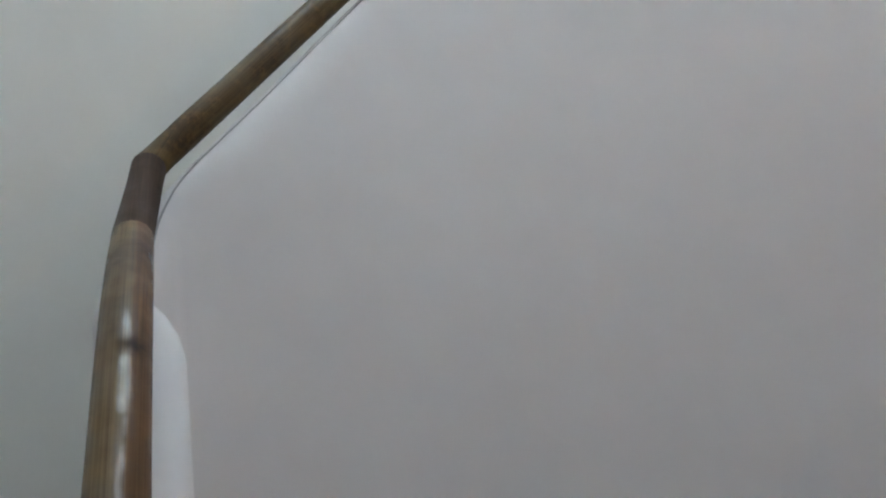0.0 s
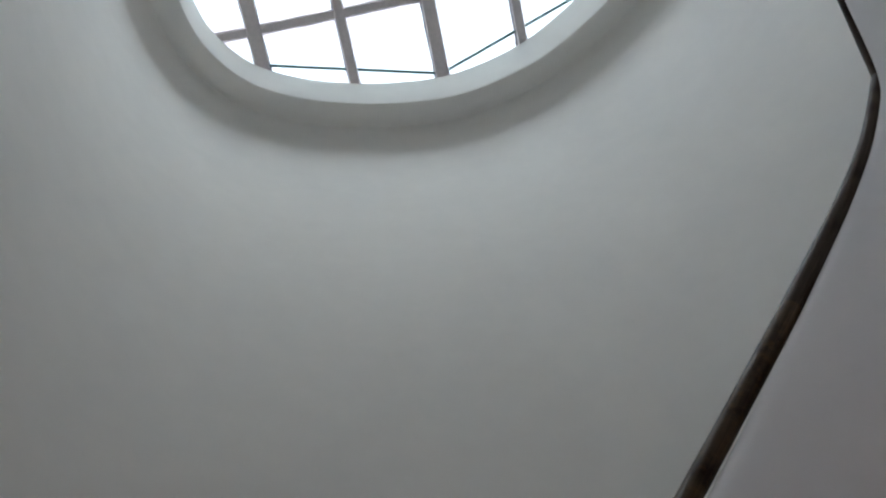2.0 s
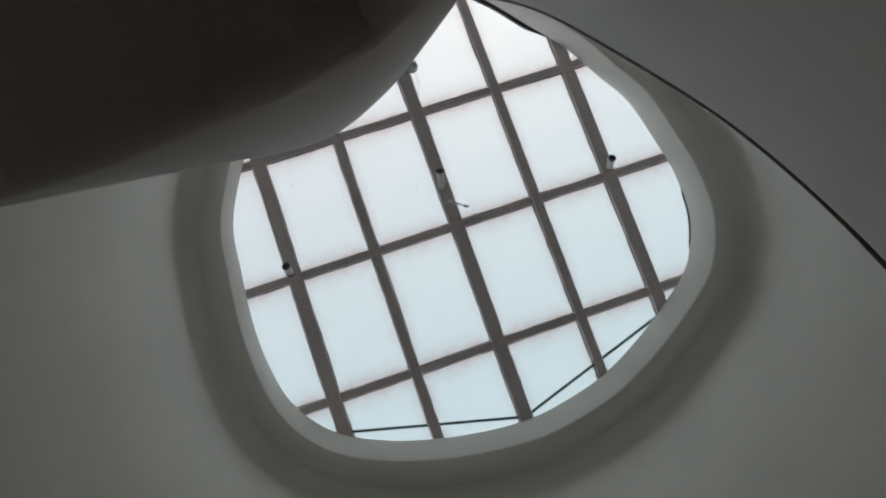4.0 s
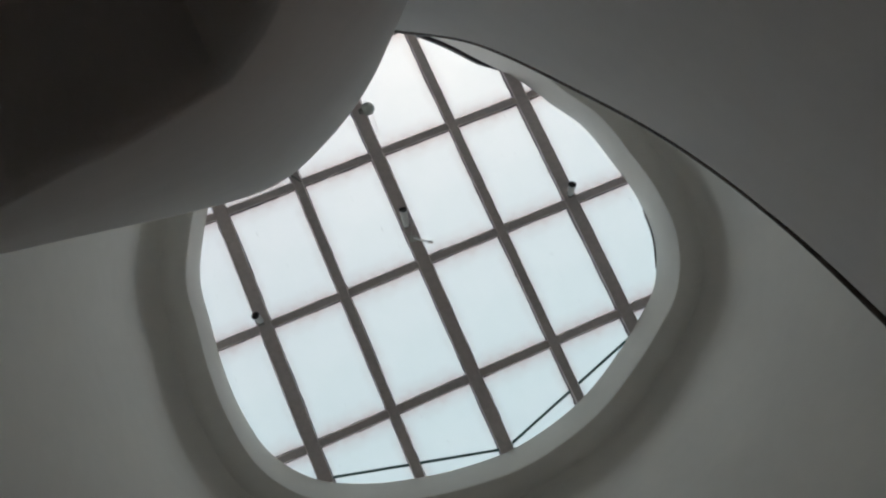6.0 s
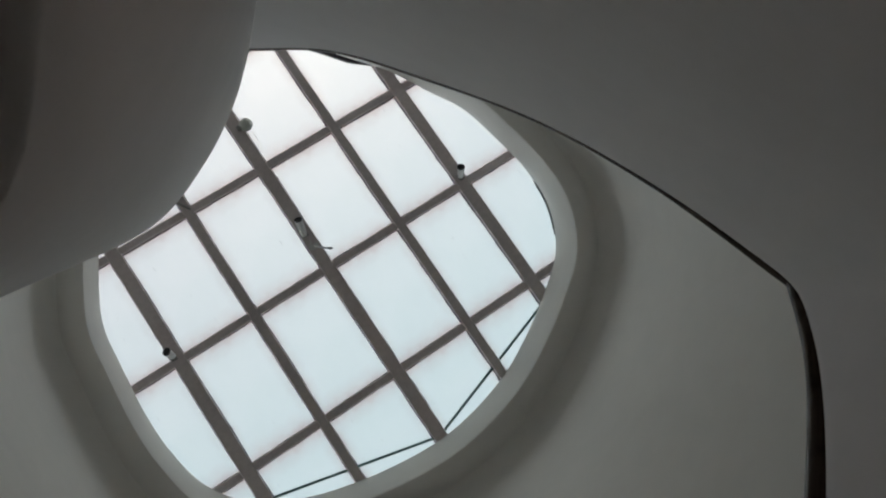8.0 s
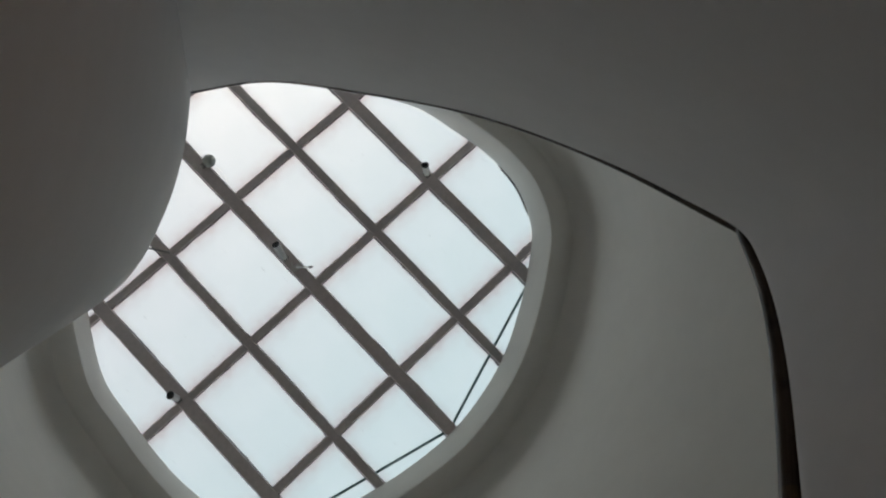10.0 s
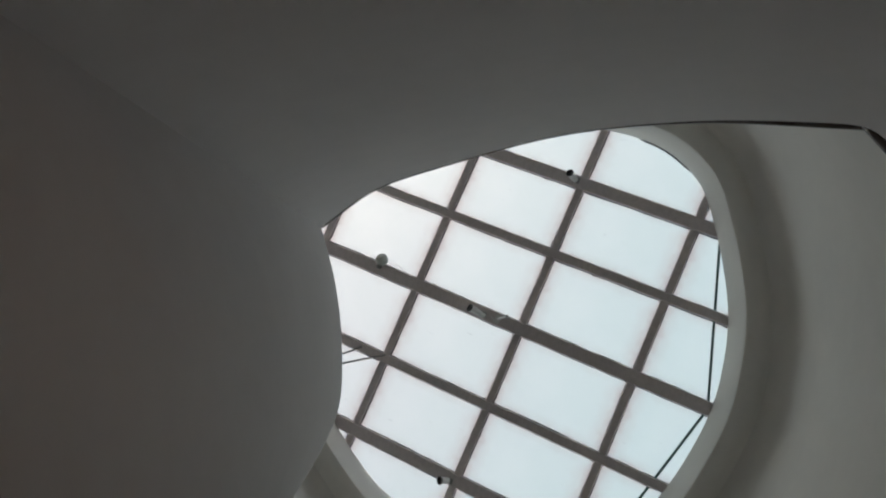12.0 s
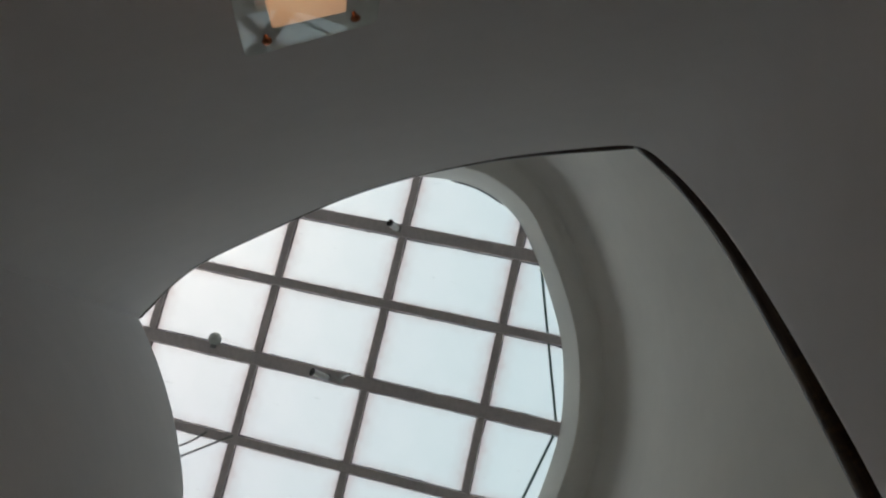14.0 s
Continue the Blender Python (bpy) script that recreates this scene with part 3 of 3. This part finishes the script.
rnd = random.Random(7)
for i in range(-2, 3):
    half = 0.056 if i % 2 == 0 else 0.04
    across = (roof(1, 0) - roof(0, 0)).normalized()
    for sign in (-1, 1):
        off = across * (sign * half)
        sealant(roof(bar_at(i), -2.7) + off, roof(bar_at(i), 2.0) + off, across * sign, 0.007)
for j in range(-2, 2):
    down = (roof(0, 1) - roof(0, 0)).normalized()
    for sign in (-1, 1):
        off = down * (sign * 0.034)
        sealant(roof(-2.2, j * B) + off, roof(2.2, j * B) + off, down * sign, 0.005)

for a, b in (((-1.38, 1.30), (0.0, 1.655)), ((0.0, 1.655), (1.37, 1.235))):
    part("edge_strip", beam(roof(*a) + ROOF_UP * 0.02, roof(*b) + ROOF_UP * 0.02, 0.022, 0.02, ROOF_UP, 0.003), M_EDGE, skylight, "thin green edge of a glass sheet")


def upstand(first, last, height):
    """A dark sheet-metal upstand with a lip between the plastered rim and the glass, dying out at both ends."""
    bm = bmesh.new()
    n = last - first
    rings = []
    for k in range(first, last + 1):
        p, o = rim[k % len(rim)], rim_out[k % len(rim)]
        h = 0.006 + height * min(1.0, 3.0 * math.sin(math.pi * (k - first) / n))
        lip = o * (-0.6 * h)
        rings.append([p + o * 0.006 + ROOF_UP * 0.003, p + lip + ROOF_UP * 0.01, p + lip + ROOF_UP * h, p + o * 0.03 + ROOF_UP * h, p + o * 0.03 + ROOF_UP * 0.003])
    skin(bm, rings)
    return part("upstand", bm, M_DARK, skylight, "dark metal upstand along the rim", smooth=True)


upstand(28, 57, 0.036)
upstand(86, 94, 0.012)

# ---- the handrail ----
def girth(z):
    """The rail's radius: slimmer at its foot and along the top flight."""
    return RAIL_R + 0.0045 * max(0.0, min(1.0, (z - 1.95) / 0.4)) - 0.0045 * max(0.0, min(1.0, (z - 3.9) / 0.7))


rail_radii = [girth(p.z) for p in rail_line]
handrail = tagged(new("handrail"), "round varnished brown wooden handrail on short metal brackets above the balustrade", "handrail")
# the wood darkens upward in steps: the rail's shade is in its colour
for line, m, words in ((foot, M_FOOT, "pale worn lower length"), (elbow, M_ELBOW, "dark reddish mitred elbow piece"), (middle[:13], M_WOOD, ""), (middle[12:25], M_MID_SHADED, "middle length, partly darkened for its shade"), (middle[24:], M_TOP_SHADED, "upper length, darkened for its shade"), (upper, M_TOP_SHADED, "upper length, darkened for its shade")):
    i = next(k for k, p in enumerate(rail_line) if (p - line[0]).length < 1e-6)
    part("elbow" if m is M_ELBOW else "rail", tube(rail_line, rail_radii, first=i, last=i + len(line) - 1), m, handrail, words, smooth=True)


def bracket(p, inward):
    """A short bent arm from under the rail to the rounded top of the wall, with a rosette and a saddle plate."""
    q = Vector((p.x, p.y, p.z - RAIL_R + 0.002))
    arm = [q, q - Vector((0, 0, 0.015)), q + inward * 0.014 - Vector((0, 0, 0.035)), q + inward * 0.018 - Vector((0, 0, 0.065))]
    b = part("bracket", tube(spline(arm, 4), 0.011, 10), M_GREYM, handrail, "short bent metal bracket", smooth=True)
    part("saddle", box((0.09, 0.026, 0.008), bevel=0.002, m=Matrix.Translation(q) @ (whole[min(k + 2, len(whole) - 1)] - whole[k - 2]).to_track_quat("X", "Z").to_matrix().to_4x4()), M_GREYM, b)
    return b


whole = even(rail_line, 0.02)
sides = sideways(whole)
for spot in (RAIL_MID[1], RAIL_TOP[2], RAIL_TOP[4]):
    k = min(range(len(whole)), key=lambda i: (whole[i] - Vector(spot)).length)
    bracket(whole[k], -sides[k])


# ---- fittings on the roof bars ----
SLOPE = (roof(0, 1) - roof(0, 0)).normalized()
ACROSS = (roof(1, 0) - roof(0, 0)).normalized()


def aim(at, way):
    """A pose at a point whose z axis runs along way."""
    return Matrix.Translation(at) @ way.to_track_quat("Z", "Y").to_matrix().to_4x4()


def spot_lamp(gx, gy, way, length):
    """A spot lamp whose black mouth hangs at the given place under the bar; its body runs back up to a clamp on the bar."""
    at = roof(gx, gy, 0.0) - ROOF_UP * 0.15
    lamp = tagged(new("spot_lamp"), "small white cylindrical spot lamp, unlit, clamped under a roof bar", "spot lamp", "spot lamps on the roof bars")
    lamp.location = at
    m = aim(Vector((0, 0, 0)), way)
    part("housing", turned([(0.012, -length), (0.024, -length + 0.006), (0.027, -length * 0.7), (0.029, -0.03), (0.031, -0.012), (0.026, -0.012), (0.025, -0.03)], 20, m), M_WHITEM, lamp, smooth=True)
    part("bezel", turned([(0.031, -0.016), (0.034, -0.012), (0.034, 0.0), (0.027, 0.001), (0.025, -0.016)], 20, m), M_BLACK, lamp, "black front ring", smooth=True)
    part("lens", turned([(0.0265, -0.024), (0.0265, -0.012), (0.01, -0.009)], 20, m), M_BLACK, lamp, "black recessed lamp opening", smooth=True)
    back = way * (-length * 0.8)
    top = ROOF_UP * 0.152 + SLOPE * back.dot(SLOPE) + ACROSS * (back.dot(ACROSS) * 0.5)
    part("arm", tube(spline([back, (back + top) / 2 + SLOPE * 0.008, top], 4), 0.008, 10), M_GREYM, lamp, smooth=True)
    part("clamp", box((0.05, 0.06, 0.014), bevel=0.003, m=Matrix.Translation(top - ROOF_UP * 0.006) @ Matrix((ACROSS, SLOPE, ROOF_UP)).transposed().to_4x4()), M_GREYM, lamp)
    return lamp


spot_lamp(-1.424, -0.083, (-SLOPE * 0.5 - ROOF_UP * 0.85 - ACROSS * 0.22).normalized(), 0.1)
spot_lamp(-0.002, -0.443, (-SLOPE * 0.72 - ROOF_UP * 0.7 + ACROSS * 0.1).normalized(), 0.17)
spot_lamp(1.398, -0.098, (-SLOPE * 0.45 - ROOF_UP * 0.85 + ACROSS * 0.2).normalized(), 0.12)

globe = tagged(new("globe_lamp"), "round grey unlit globe lamp beside a roof bar, cable loose", "lamp")
globe.location = roof(0.09, -1.43) - ROOF_UP * 0.01
part("shade", turned([(0.058 * math.sin(a), -0.058 * math.cos(a)) for a in (math.pi * k / 14 for k in range(15))], 24), M_GLOBE, globe, "grey round shade", smooth=True)
part("socket", turned([(0.026, 0.0), (0.026, 0.03), (0.02, 0.035)], 16, aim(-ACROSS * 0.05, -ACROSS)), M_GREYM, globe, smooth=True)
cable = spline([ACROSS * 0.012 + SLOPE * 0.05, ACROSS * 0.014 + SLOPE * 0.14 - ROOF_UP * 0.015, ACROSS * 0.002 + SLOPE * 0.22 - ROOF_UP * 0.015, ACROSS * -0.045 + SLOPE * 0.29 + ROOF_UP * 0.012], 5)
part("cable", tube(cable, 0.0018, 8), M_WHITEM, globe, "thin loose pale cable", smooth=True)

stub = tagged(new("cable_clip"), "small pale metal clip with a thin hanging rod", "clip")
stub.location = roof(0.0, -0.21)
part("plate", box((0.075, 0.05, 0.02), bevel=0.004, m=aim(-ROOF_UP * 0.006, ROOF_UP)), M_WHITEM, stub)
part("prong", box((0.012, 0.07, 0.02), bevel=0.003, m=Matrix.Translation(ACROSS * -0.012 - SLOPE * 0.03 - ROOF_UP * 0.016) @ Matrix.Rotation(0.5, 4, "Z")), M_WHITEM, stub)
hang = [ACROSS * 0.005 - ROOF_UP * 0.01, ACROSS * 0.02 + SLOPE * 0.09 - ROOF_UP * 0.24, ACROSS * 0.036 + SLOPE * 0.19 - ROOF_UP * 0.5]
part("rod", tube(spline(hang, 5), 0.007, 8), M_WHITEM, stub, smooth=True)
part("tip", tube([hang[2], ACROSS * 0.04 + SLOPE * 0.223 - ROOF_UP * 0.6], 0.011, 10), M_GREYM, stub, "darker grey tip of the rod", smooth=True)

for a, b, c in (((-0.95, -1.62), (-0.82, -1.40), (-0.70, -1.27)), ((-1.06, -1.60), (-0.90, -1.36), (-0.68, -1.03))):
    line = spline([roof(*a) + ROOF_UP * 0.03, roof(*b) - ROOF_UP * 0.01, roof(*c) + ROOF_UP * 0.0], 6)
    wire = part("cable", tube([p - line[0] for p in line], 0.009, 8), M_GREYM, None, smooth=True)
    wire.location = line[0]
    tagged(wire, "thin grey cable slung under the roof glazing", "cable", "cables under the glazing")

# ---- the wall lamp ----
ALONG = Vector((-0.4907, -0.8713, 0.0))
OUT = Vector((-0.8713, 0.4907, 0.0))
UPWARD = Vector((0, 0, 1))
LAMP_AT = Vector((0.453, 1.5755, 0.0))
LAMP_Z, PLATE_W, PLATE_H = 2.7524, 0.28, 0.36
lamp_pose = Matrix((ALONG, UPWARD, ALONG.cross(UPWARD))).transposed().to_4x4()
if ALONG.cross(UPWARD).dot(OUT) < 0:
    lamp_pose = Matrix((-ALONG, UPWARD, OUT)).transposed().to_4x4()
lamp_pose.translation = LAMP_AT + UPWARD * LAMP_Z
wall_lamp = tagged(new("wall_lamp"), "lit amber wall lamp behind clear glass plate with copper knobs", "wall lamp")
wall_lamp.matrix_world = lamp_pose @ Matrix.Rotation(radians(-3.2), 4, "Z")


def rounded_plate(w, h, d, r):
    bm = bmesh.new()
    out = []
    for cx, cy, a0 in ((w / 2 - r, h / 2 - r, 0), (-w / 2 + r, h / 2 - r, 90), (-w / 2 + r, -h / 2 + r, 180), (w / 2 - r, -h / 2 + r, 270)):
        out += [(cx + r * math.cos(radians(a0 + k * 15)), cy + r * math.sin(radians(a0 + k * 15))) for k in range(7)]
    skin(bm, [[Vector((x, y, z)) for x, y in out] for z in (-d / 2, d / 2)])
    return bm


plate = part("glass_plate", rounded_plate(PLATE_W, PLATE_H, 0.006, 0.018), M_PLATE, wall_lamp, "clear plate glass")
plate.visible_shadow = False
TILT = Matrix.Rotation(radians(-2.4), 4, "Y") @ Matrix.Rotation(radians(1.2), 4, "X")
plate.rotation_euler = TILT.to_euler()
bm = rounded_plate(0.19, 0.27, 0.02, 0.01)
bmesh.ops.translate(bm, vec=(0, 0, -0.068), verts=bm.verts[:])
part("backplate", bm, M_WHITEM, wall_lamp)
bm = rounded_plate(0.15, 0.256, 0.048, 0.006)
bmesh.ops.translate(bm, vec=(0, -0.011, -0.034), verts=bm.verts[:])
part("shade", bm, M_AMBER, wall_lamp, "glowing amber glass shade")
for x, y in ((0.092, 0.117), (-0.09, 0.12), (0.088, -0.118), (-0.09, -0.115)):
    k = part("knob", turned([(0.004, -0.006), (0.006, 0.0027), (0.0088, 0.0035), (0.0108, 0.006), (0.0105, 0.009), (0.0085, 0.012), (0.005, 0.014), (0.001, 0.0147)], 14), M_COPPER, wall_lamp, "polished copper knob", smooth=True)
    k.location = TILT @ Vector((x, y, 0.0))
    k.rotation_euler = TILT.to_euler()
part("bulb", turned([(0.036 * math.sin(a), -0.036 * math.cos(a)) for a in (math.pi * k / 12 for k in range(13))], 20, Matrix.Translation((0.0, -0.098, -0.026)) @ Matrix.Diagonal((0.62, 1.0, 0.4, 1))), M_BULB, wall_lamp, "bright warm bulb", smooth=True)
